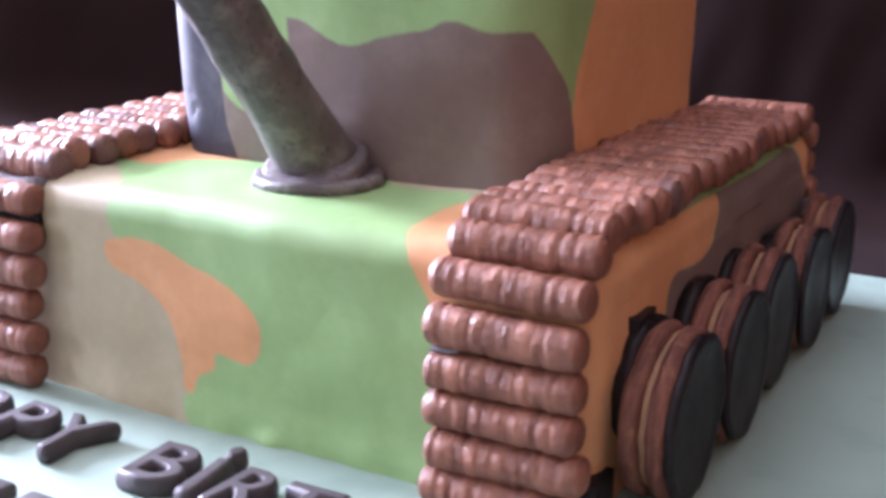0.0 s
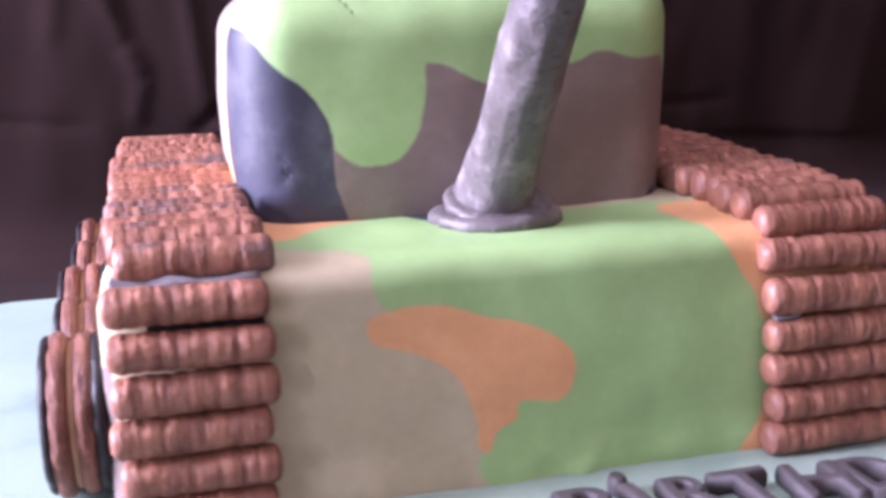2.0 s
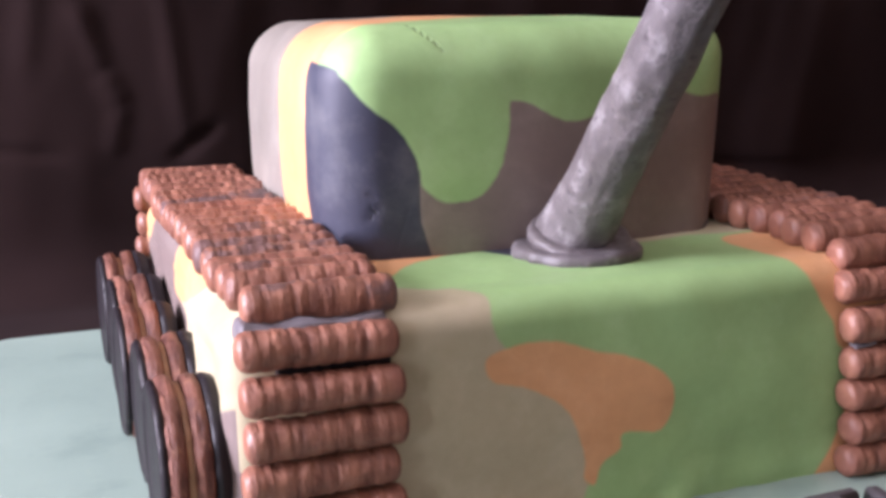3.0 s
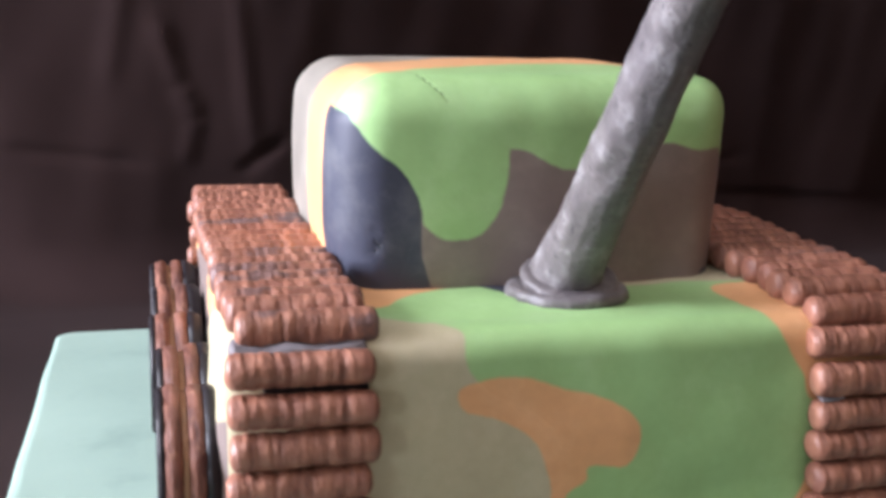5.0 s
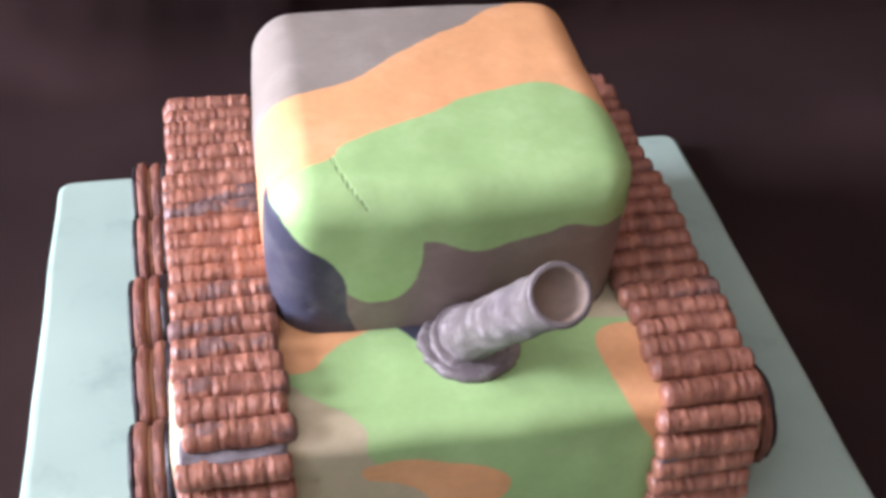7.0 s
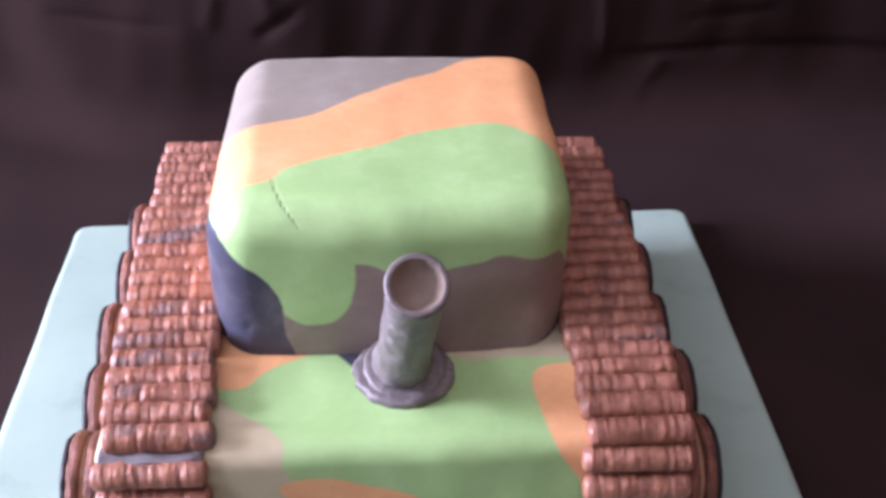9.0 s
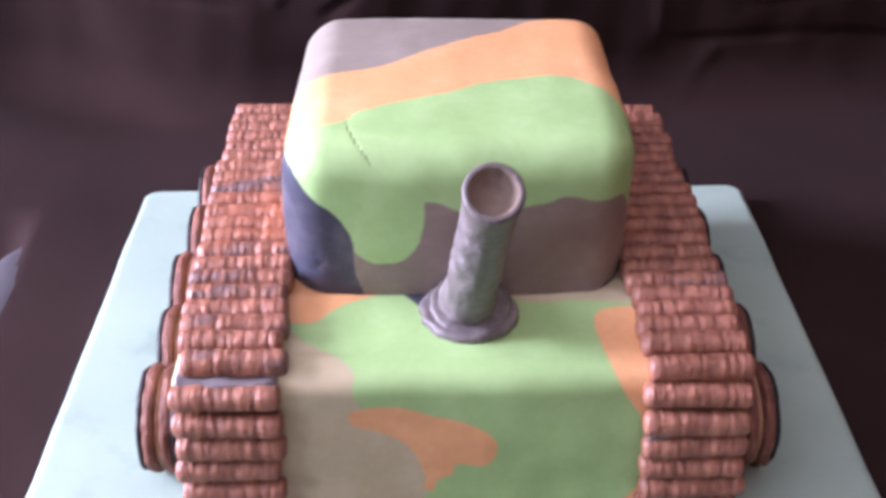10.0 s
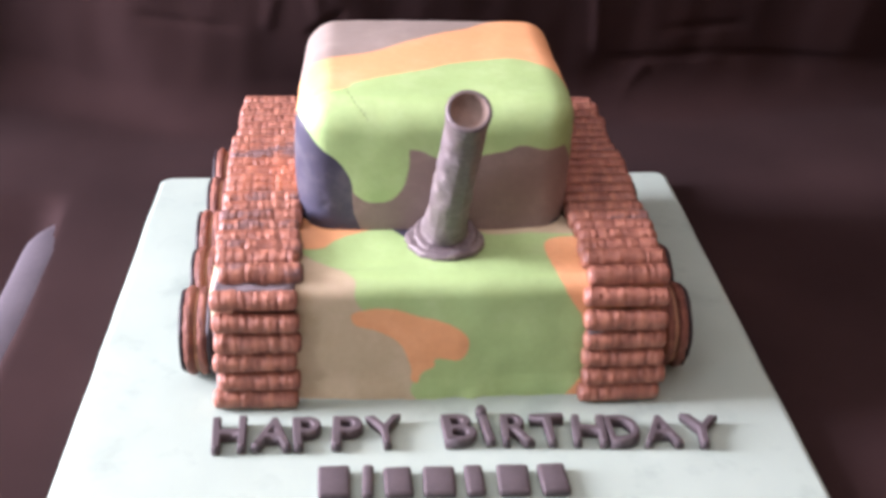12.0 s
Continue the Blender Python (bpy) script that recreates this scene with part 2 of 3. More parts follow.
LETTER = plain("plum_fondant", (0.064, 0.056, 0.059), 0.6, 0.3, 0.25, 80, 400, 0.4, 0.0008)
CLOTH = cloth_material()
WALL = plain("wall_paint", (0.40, 0.355, 0.295), 0.8, 0.2, 0.06, 3, 60, 0.2, 0.001)
# unseen wall; warm tone added to bounce reddish fill onto the cake's right
WARM_WALL = plain("warm_bounce_paint", (0.25, 0.140, 0.083), 0.8, 0.2, 0.06, 3, 60, 0.2, 0.001)
CEILING = plain("ceiling_paint", (0.70, 0.675, 0.63), 0.8, 0.2, 0.04, 3, 60, 0.2, 0.001)


# ---- setting: dark cloth over table and backdrop, plain room ----
def cloth_height(x, y):
    """Low creases, and the table's rounded edge beside the board, over which the cloth sinks."""
    z = 0.05 * noise.noise((x * 0.35, y * 0.2, 3.0)) + 0.02 * noise.noise((x * 1.1, y * 0.7, 9.0))
    d = -2.70 - x + 0.03 * math.sin(y * 1.7)
    ends = max(0.0, min(1.0, (2.95 - y) / 0.5))
    if d > 0:
        z -= 0.55 * (1 - math.exp(-(d / 0.15) ** 2)) * ends * ends * (3 - 2 * ends)
    return z


def crease(x, z, x0, z0, x1, z1, wide, deep):
    """A pressed line in the hanging cloth."""
    ex, ez = x1 - x0, z1 - z0
    t = max(0.0, min(1.0, ((x - x0) * ex + (z - z0) * ez) / (ex * ex + ez * ez)))
    d = math.hypot(x - x0 - t * ex, z - z0 - t * ez)
    return deep * math.exp(-(d / wide) ** 2) * min(1.0, 4 * min(t, 1 - t) + 0.25)


# pressed lines and hanging folds: from x, z to x, z; width; depth (minus: towards the room)
CREASES = [(-1.62, 2.1, -1.74, 1.36, 0.08, -0.035), (-1.41, 1.82, -1.27, 1.38, 0.065, -0.035), (-1.27, 1.38, -1.17, 1.18, 0.07, -0.035), (-1.17, 1.18, -1.25, 0.86, 0.06, -0.03),
           (-0.90, 2.1, -0.79, 0.92, 0.06, -0.03), (-2.41, 0.97, -1.51, 0.87, 0.04, 0.035), (-0.88, 0.81, -0.57, 1.04, 0.045, 0.045),
           (1.70, 1.5, 1.78, 0.52, 0.045, -0.045), (1.8, 0.50, 2.95, 0.52, 0.045, 0.045), (2.9, 0.52, 4.7, 0.36, 0.045, 0.045), (2.4, 0.78, 3.22, 0.80, 0.04, 0.03),
           (2.26, 0.46, 1.98, 0.12, 0.04, -0.04)]


def backdrop():
    bm = bmesh.new()
    R, ups = 0.42, []
    z = 0.0
    while z < 11.6:
        ups.append(z)
        z += 0.035 if z < 2.3 else 0.6
    xs = [-7.88 + 0.15 * k for k in range(20)] + [-4.9 + 0.044 * k for k in range(246)] + [5.9 + 0.5 * k for k in range(21)]
    columns = []
    for x in xs:
        t = max(0.0, min(1.0, (-1.4 - x) / 3.0))
        back = 4.40 + 0.78 * t * t * (3 - 2 * t) + 0.13 * max(0.0, min(6.0, x + 0.4))
        u = max(0.0, min(1.0, (-4.3 - x) / 2.6))
        back -= 1.1 * u * u * (3 - 2 * u)
        col = []
        run = []
        flat = back - R
        for k in range(30):
            run.append((-17.5 + 14.5 * k / 30, 0.0, 0.0))
        for k in range(56):
            run.append((-3.0 + (flat + 3.0) * k / 56, 0.0, 0.0))
        for k in range(8):
            a = math.pi / 2 * k / 8
            run.append((flat + R * math.sin(a), R - R * math.cos(a), (k / 8) ** 2))
        run += [(back, R + u, 1.0) for u in ups]
        for y, z, up in run:
            lift = (1 - up) * cloth_height(x, y) - 0.135
            side = 1.0 + 0.7 * max(0.0, min(1.0, (-0.8 - x) / 1.2))
            fold = 0.045 * side * noise.noise((x * 1.5, z * 0.25, 1.0)) + 0.05 * side * noise.noise((x * 0.8 + 0.5 * z, z * 0.3, 5.0))
            fold += 0.018 * noise.noise((x * 3.2 - 0.8 * z, z * 1.1, 11.0))
            fold += 0.75 * sum(crease(x, z, *c) for c in CREASES if min(c[0], c[2]) - 0.3 < x < max(c[0], c[2]) + 0.3)
            if abs(x) < 2.5 and -1.8 < y < 3.3:
                lift = min(lift, -0.125)
            col.append(bm.verts.new((x, y + up * fold, z + lift)))
        columns.append(col)
    for a, b in zip(columns, columns[1:]):
        for p, q, r, u in zip(a, a[1:], b[1:], b):
            bm.faces.new((p, u, r, q))
    ob = link("backdrop", bm, CLOTH)
    return tagged(ob, "dark black-brown cloth with soft folds, spread under and hung behind", "backdrop cloth", kind="structure")


def room():
    def slab(name, *size, mat=None):
        bm = bmesh.new()
        box(bm, *size)
        tagged(link(name, bm, mat or WALL, smooth=False), "plain painted room " + name.split("_")[0], name.split("_")[0], kind="structure")
    lo, top = -7.5, 19.0
    slab("floor", -23, 17, -31, 7.9, lo - 1, lo)
    slab("wall_north", -23, 16, 6.9, 7.9, lo, top)
    slab("wall_south", -23, 16, -31, -30, lo, top)
    # closes the room out of view, in the added bounce tone
    slab("wall_east", 16, 17, -31, 7.9, lo, top, mat=WARM_WALL)
    slab("ceiling", -23, 17, -31, 7.9, top, top + 1, mat=CEILING)
    edge = 7.9
    for k, (y0, y1, z0, z1, *_) in enumerate(WINDOWS):
        y0, y1, z0, z1 = y0 * 10 - 0.2, y1 * 10 + 0.1, z0 * 10 - 0.2, z1 * 10 + 0.2
        slab("wall_west", -23, -22, y1, edge, lo, top)
        slab("wall_west", -23, -22, y0, y1, lo, z0)
        slab("wall_west", -23, -22, y0, y1, z1, top)
        edge = y0
        bm = bmesh.new()
        for size in ((y0, y0 + 0.15, z0, z1), (y1 - 0.1, y1, z0, z1), (y0 + 0.15, y1 - 0.1, z0, z0 + 0.15), (y0 + 0.15, y1 - 0.1, z1 - 0.15, z1)):
            box(bm, -22.7, -22.3, *size)
        tagged(link("window_%d" % (k + 1), bm, WALL, smooth=False), "plain painted window frame", "window", kind="structure")
    slab("wall_west", -23, -22, -31, edge, lo, top)


def lit_fold():
    """An added roll along the cloth's edge; its window sheen is put into the colour."""
    bm = bmesh.new()
    rings = []
    for k in range(60):
        y = -9.0 + 11.68 * k / 59
        w = min(1.0, (2.72 - y) / 0.5) ** 0.5
        x = -2.72 + 0.022 * math.sin(1.55 * (y - 0.75)) - 0.02 * (1 - w)
        rings.append([bm.verts.new((x - 0.045 + 0.20 * w * math.cos(a), y, -0.225 - 0.06 * (1 - w) + 0.085 * w * math.sin(a))) for a in (2 * math.pi * i / 14 for i in range(14))])
    for a, b in zip(rings, rings[1:]):
        for i in range(14):
            bm.faces.new((a[i], a[(i + 1) % 14], b[(i + 1) % 14], b[i]))
    bm.faces.new(rings[0])
    bm.faces.new(rings[-1][::-1])
    tagged(link("lit_fold", bm, FOLD_SHEEN), "rounded blue-grey roll beside the dark cloth, its sheen put into the colour", "table edge", kind="structure")


backdrop()
room()
lit_fold()


# ---- outlines of the camouflage ----
def rounded(points, closed=True, steps=6):
    """A smooth curve through the corners of an outline."""
    p, out, n = [np.array(q, float) for q in points], [], len(points)
    for i in range(n):
        a, b, c, d = p[i - 1], p[i], p[(i + 1) % n], p[(i + 2) % n]
        for k in range(steps):
            t = k / steps
            out.append(0.5 * (2 * b + (c - a) * t + (2 * a - 5 * b + 4 * c - d) * t * t + (3 * b - a - 3 * c + d) * t ** 3))
    return np.array(out)


def distance(uv, outline):
    """Signed distance of many places to an outline; negative inside."""
    best, inside = np.full(len(uv), 1e9), np.zeros(len(uv), bool)
    for a, b in zip(outline, np.roll(outline, -1, 0)):
        e, w = b - a, uv - a
        t = np.clip((w @ e) / max(e @ e, 1e-12), 0, 1)
        best = np.minimum(best, ((w - t[:, None] * e) ** 2).sum(1))
        up = (a[1] > uv[:, 1]) != (b[1] > uv[:, 1])
        if abs(e[1]) > 1e-12:
            inside ^= up & (uv[:, 0] < a[0] + e[0] * (uv[:, 1] - a[1]) / e[1])
    return np.where(inside, -1, 1) * np.sqrt(best)


def store(ob, **fields):
    for key, values in fields.items():
        ob.data.attributes.new("d_" + key, "FLOAT", "POINT").data.foreach_set("value", np.asarray(values, np.float32))


def soft_block(half, r_edge, cuts):
    """A closed block with rounded edges, finely divided, round its own middle."""
    bm = bmesh.new()
    bmesh.ops.create_cube(bm, size=2.0)
    bmesh.ops.subdivide_edges(bm, edges=bm.edges[:], cuts=cuts, use_grid_fill=True)
    h, r = Vector(half), r_edge
    for v in bm.verts:
        p = Vector([v.co[i] * h[i] for i in range(3)])
        core = Vector([max(-h[i] + r, min(h[i] - r, p[i])) for i in range(3)])
        d = p - core
        if d.length > 1e-9:
            big = max(abs(c) for c in d)
            v.co = core + d.normalized() * big
        else:
            v.co = p
    return bm


# ---- the cake: hull ----
cake = holder("tank_cake", 0, 1.25, 0, "tank-shaped birthday cake in camouflage fondant on a mint board", "cake")

BLOB = [(-0.52, 0.54), (-0.49, 0.575), (-0.40, 0.60), (-0.29, 0.59), (-0.16, 0.55), (-0.02, 0.50), (0.09, 0.44), (0.14, 0.38), (0.13, 0.29),
        (0.09, 0.235), (0.02, 0.24), (-0.04, 0.24), (-0.05, 0.19), (-0.12, 0.15), (-0.15, 0.08), (-0.19, 0.11), (-0.18, 0.18), (-0.22, 0.31),
        (-0.28, 0.39), (-0.39, 0.45), (-0.49, 0.48)]
SAND_FRONT = [(-1.6, -0.2), (-0.22, -0.2), (-0.19, 0.03), (-0.155, 0.12), (-0.16, 0.2), (-0.18, 0.4), (-0.42, 0.56), (-0.50, 0.66), (-0.50, 0.80),
              (-0.58, 0.92), (-0.72, 1.02), (-0.81, 1.12), (-1.0, 1.2), (-1.6, 1.2)]
ORANGE_LEFT = [(-1.4, 1.16), (-0.81, 1.165), (-0.69, 1.18), (-0.62, 1.26), (-0.53, 1.33), (-0.35, 1.415), (-0.30, 1.5), (-0.6, 1.7), (-1.4, 1.7)]
ORANGE_RIGHT = [(1.3, 1.30), (0.80, 1.28), (0.67, 1.265), (0.615, 1.20), (0.615, 1.05), (0.63, 0.90), (0.66, 0.76), (0.70, 0.66), (0.77, 0.55), (0.86, 0.42), (1.3, 0.36)]
ORANGE_LOW = [(1.3, 0.38), (0.86, 0.30), (0.84, 0.20), (0.80, 0.08), (0.74, -0.1), (1.3, -0.2)]
NAVY_FOOT = [(-0.36, 1.46), (-0.30, 1.41), (-0.24, 1.355), (-0.19, 1.29), (-0.13, 1.30), (-0.05, 1.40), (-0.05, 1.48)]
SAND_BACK = [(0.25, 1.36), (0.55, 1.33), (0.9, 1.31), (1.4, 1.32), (1.4, 1.7), (0.25, 1.7)]


def hull():
    bm = soft_block((1.265, 1.235, 0.47), 0.10, 90)
    for v in bm.verts:
        v.co += Vector((0, 1.265, 0.295))
        p = v.co
        # hand-smoothed icing: gentle swells, a sagging front foot
        s = 0.016 * noise.noise((p.x * 1.6, p.y * 1.6, p.z * 1.6)) + 0.0075 * noise.noise((p.x * 5, p.y * 5, p.z * 5))
        bow = max(0.0, min(1.0, (0.9 - p.y) / 0.85))
        p.y += bow * bow * (s + 0.038 * (p.x / 1.2) ** 2 - 0.018)
        if p.y < 0.2:
            p.y -= 0.012 * max(0, 0.14 - p.z) / 0.14 * min(1.0, (0.2 - p.y) / 0.1)
            if p.y < 0.1:
                lumps = max(0.0, noise.noise((p.x * 9, 2.0, p.z * 9)) + 0.15)
                near = math.exp(-((p.x - 0.1) / 0.22) ** 2) + 0.25
                p.y -= 0.04 * lumps * near * max(0, 0.11 - p.z) / 0.11
                p.y -= 0.006 * math.exp(-((p.x - 0.095) ** 2 + (p.z - 0.37) ** 2) / 0.022 ** 2)
        elif p.z > 0.6:
            p.z += s
        else:
            p.x += s
        if p.x < -1.2:
            ahead, low = max(0.0, min(1.0, (1.15 - p.y) / 0.65)), max(0.0, min(1.0, (0.745 - p.z) / 0.10))
            p.x -= 0.048 * ahead * ahead * (3 - 2 * ahead) * low * low * (3 - 2 * low)
    bmesh.ops.delete(bm, geom=[v for v in bm.verts if v.co.z < -0.035], context="VERTS")
    ob = part("hull", bm, CAMO, cake, "boxy cake body in green, sand, orange and brown camouflage fondant")
    co = np.empty(len(ob.data.vertices) * 3, np.float32)
    ob.data.vertices.foreach_get("co", co)
    p = co.reshape(-1, 3) / DM + np.array([0, 1.25, 0])
    nor = np.empty(len(co), np.float32)
    ob.data.vertices.foreach_get("normal", nor)
    nx = nor.reshape(-1, 3)[:, 0]
    front = np.stack([p[:, 0], p[:, 2] + p[:, 1] - 0.03], 1)
    side = np.stack([p[:, 1], p[:, 2]], 1)
    far = np.full(len(p), 1.0)
    right, left = nx > 0.6, nx < -0.6
    both = right | left
    orange = np.min([distance(front, rounded(o)) for o in (BLOB, ORANGE_LEFT, ORANGE_RIGHT, ORANGE_LOW)], 0)
    sand = np.minimum(distance(front, rounded(SAND_FRONT)), distance(front, rounded(SAND_BACK)))
    r_or = np.minimum(distance(side, rounded([(-0.4, -0.3), (0.4, -0.2), (0.5, 0.2), (0.60, 0.46), (0.68, 0.57), (0.95, 0.56), (1.10, 0.66), (1.1, 0.95), (-0.4, 1.0)])),
                      distance(side, rounded([(2.2, 1.0), (2.22, 0.75), (2.4, 0.55), (2.6, 0.4), (2.9, 0.4), (2.9, 1.0)])))
    l_br = np.minimum(distance(side, rounded([(1.15, -0.2), (1.15, 0.39), (1.17, 0.50), (1.3, 0.53), (1.5, 0.53), (1.5, 0.62), (1.41, 0.70), (1.35, 1.0), (2.1, 1.0), (2.15, 0.69), (2.4, 0.53), (2.45, 0.3), (2.45, -0.2)])),
                      distance(side, rounded([(-0.4, 0.66), (-0.09, 0.56), (0.23, 0.44), (0.4, 0.35), (0.6, -0.2), (-0.4, -0.3)])))
    l_or = np.minimum(distance(side, rounded([(2.1, 1.1), (2.13, 0.7), (2.4, 0.53), (2.46, 0.3), (2.46, -0.3), (2.9, -0.3), (2.9, 1.1)])),
                      distance(side, rounded([(0.6, 1.1), (0.69, 0.73), (0.9, 0.64), (1.12, 0.57), (1.3, 0.53), (1.55, 0.54), (1.5, 0.65), (1.41, 0.7), (1.4, 1.1)])))
    store(ob, crack=far, stone=far, orange=np.where(right, r_or, np.where(left, l_or, orange)),
          sand=np.where(both, np.where(left, -1.0, 1.0), sand),
          brown=np.where(right, -np.abs(r_or) * np.sign(r_or), np.where(left, l_br, far)),
          navy=np.where(both, far, distance(front, rounded(NAVY_FOOT))))
    return ob


hull()

# ---- the cake: turret ----
MID_T = (-0.005, 1.46)
T_NAVY = [(-1.3, -0.05), (-0.84, -0.10), (-0.76, -0.155), (-0.68, -0.25), (-0.60, -0.32), (-0.545, -0.39), (-0.51, -0.47), (-0.505, -0.62), (-0.515, -0.9), (-1.3, -1.0)]
T_BROWN = [(-0.515, -1.1), (-0.51, -0.53), (-0.49, -0.555), (-0.43, -0.60), (-0.36, -0.617), (-0.27, -0.595), (-0.21, -0.525), (-0.185, -0.43), (-0.172, -0.315),
           (-0.160, -0.298), (-0.10, -0.302), (-0.035, -0.335), (0.045, -0.368), (0.125, -0.362), (0.20, -0.336), (0.36, -0.300), (0.48, -0.256), (0.60, -0.275), (0.72, -0.275),
           (0.88, -0.31), (1.0, -0.5), (1.0, -1.1)]
T_ORANGE = [(-1.3, 0.16), (-0.75, 0.18), (-0.62, 0.20), (-0.53, 0.25), (-0.49, 0.315), (-0.33, 0.40), (-0.05, 0.51), (0.11, 0.60), (0.28, 0.665), (0.52, 0.70),
            (0.66, 0.62), (0.77, 0.51), (0.86, 0.36), (1.4, 0.32), (1.4, 2.4), (-1.3, 2.4)]
T_GREY = [(-1.3, 0.69), (-0.74, 0.725), (-0.54, 0.76), (-0.40, 0.80), (-0.27, 0.89), (-0.10, 1.04), (0.09, 1.18), (0.24, 1.27), (0.40, 1.42), (0.55, 1.57), (0.6, 2.4), (-1.3, 2.4)]
T_DAB = [(0.68, -0.9), (0.69, -0.785), (0.72, -0.765), (0.755, -0.775), (0.76, -0.80), (0.765, -0.9)]
CRACK = [(-0.53, 0.25), (-0.524, 0.18), (-0.500, 0.11), (-0.480, 0.06), (-0.452, 0.0), (-0.425, -0.05), (-0.415, -0.085)]

SCRATCH = [(-0.695, 1.0), (-0.668, 0.98), (-0.690, 0.95), (-0.662, 0.935), (-0.685, 0.905)]


def turret():
    bm = soft_block((0.80, 0.805, 0.50), 0.19, 84)
    local = []
    for v in bm.verts:
        x, y, z = v.co
        # the upper edge away from the window is pressed sharper
        dx, dz = max(0.0, x - 0.61), max(0.0, z - 0.31)
        if dx > 0 and dz > 0:
            k = math.hypot(dx, dz) / (dx ** 2.7 + dz ** 2.7) ** (1 / 2.7) - 1
            x, z = x + k * dx, z + k * dz
        z01 = max(0.0, (z + 0.34) / 0.84)
        # sides bulge a little; the front leans out at the top; the foot tucks in
        x *= 1 + (0.042 if x < 0 else 0.012) * (1 - (y / 0.80) ** 2) * (1 - (2 * z01 - 1) ** 2) - 0.03 * max(0, 0.25 - z01) + 0.01 * z01
        x += (0.017 + 0.004 * z01) * max(0.0, min(1.0, x / 0.5)) + 0.02 * z01 ** 3 * max(0.0, min(1.0, -x / 0.5)) * max(0.0, min(1.0, 0.4 + y))
        if x < 0 and y < 0:
            x -= 0.028 * min(1.0, -y / 0.6) * min(1.0, -x / 0.6) * (1 - (2 * z01 - 0.9) ** 2)
        # the front corner away from the window is worked rounder than the rest
        if x > 0 and y < 0:
            x -= 0.055 * (x / 0.8) ** 4 * (y / 0.8) ** 4
        y *= 1 + 0.045 * (1 - (x / 0.80) ** 2)
        if y < 0:
            y -= (0.055 * (z01 - 0.45) - 0.01) * min(1.0, -y / 0.4)
        z += 0.02 * (1 - (x / 0.8) ** 2) * (1 - (y / 0.8) ** 2) * z01
        s = 0.012 * noise.noise((x * 2 + 9, y * 2, z * 2)) + 0.004 * noise.noise((x * 6, y * 6, z * 6 + 4))
        v.co = Vector((x, y, z)) * (1 + s)
        local.append((v.co.x, v.co.y, v.co.z + 1.07))
        v.co += Vector((MID_T[0], MID_T[1], 1.07))
        if v.co.y < 0.85:
            for dx, dz in ((-0.688, 0.991), (-0.665, 0.945), (-0.685, 0.912), (-0.70, 0.795), (-0.65, 0.81)):
                v.co.y += 0.005 * math.exp(-((v.co.x - dx) ** 2 + (v.co.z - dz) ** 2) / 0.021 ** 2)
    ob = part("turret", bm, CAMO, cake, "rounded block turret in green, orange, brown and navy fondant")
    p = np.array(local)
    nor = np.empty(len(p) * 3, np.float32)
    ob.data.vertices.foreach_get("normal", nor)
    n = nor.reshape(-1, 3)
    ahead = np.clip((-n[:, 1] - 0.12) / 0.22, 0, 1)
    ahead = np.maximum(ahead, np.clip((p[:, 1] + 0.62) / -0.1, 0, 1) * np.clip((np.abs(n[:, 0]) - 0.86) / -0.1, 0, 1))
    drop = np.clip(1.55 - p[:, 2], 0, 2)
    uv = np.stack([p[:, 0], p[:, 1] + 0.80 - ahead * drop], 1)
    uv[:, 1] += 0.5 * np.clip(1.42 - p[:, 2], 0, 1) * np.clip((n[:, 0] - 0.5) / 0.3, 0, 1)
    flat = np.stack([p[:, 0] - 0.4 * np.clip(p[:, 1] + 0.62, 0, 1), p[:, 2] - 1.55 + 0.15 * (p[:, 1] < -0.9)], 1)
    navy = distance(flat, rounded(T_NAVY))
    navy = np.minimum(navy, distance(flat, rounded(T_DAB)))
    navy = np.where(p[:, 1] > -0.2, 1.0, np.maximum(navy, p[:, 1] + 0.55))
    # the brown wraps further round the corner away from the window, most at its foot
    low = np.clip((1.25 - p[:, 2]) / 0.5, 0, 1)
    wrap = np.where(n[:, 0] > 0.2, np.clip((-0.585 + 0.125 * low - p[:, 1]) / 0.05, 0, 1), 0)
    around = np.maximum(ahead, wrap)
    ahead_y = np.where(n[:, 0] > 0.2, np.minimum(p[:, 1] + 0.80, -0.02) + 1.3 * np.maximum(p[:, 1] + 0.755, 0), p[:, 1] + 0.80)
    uv_brown = np.stack([np.minimum(uv[:, 0], 0.80), ahead_y - around * drop], 1)
    brown = np.where(p[:, 1] < -0.3, distance(uv_brown, rounded(T_BROWN)), 1.0)
    crack = np.min([np.hypot(*(uv - np.array(a) - (np.array(b) - np.array(a)) * k / 6).T) for a, b in zip(CRACK, CRACK[1:]) for k in range(7)], 0)
    face = np.stack([p[:, 0] + MID_T[0], p[:, 2]], 1) + np.where(p[:, 1] < -0.6, 0.0, 5.0)[:, None]
    for a, b in zip(SCRATCH, SCRATCH[1:]):
        for k in range(5):
            crack = np.minimum(crack, np.hypot(*(face - np.array(a) - (np.array(b) - np.array(a)) * k / 4).T) + 0.005)
    store(ob, crack=crack, stone=distance(uv, rounded(T_GREY)), orange=distance(uv, rounded(T_ORANGE)), sand=np.full(len(p), 1.0), brown=brown, navy=navy)


turret()


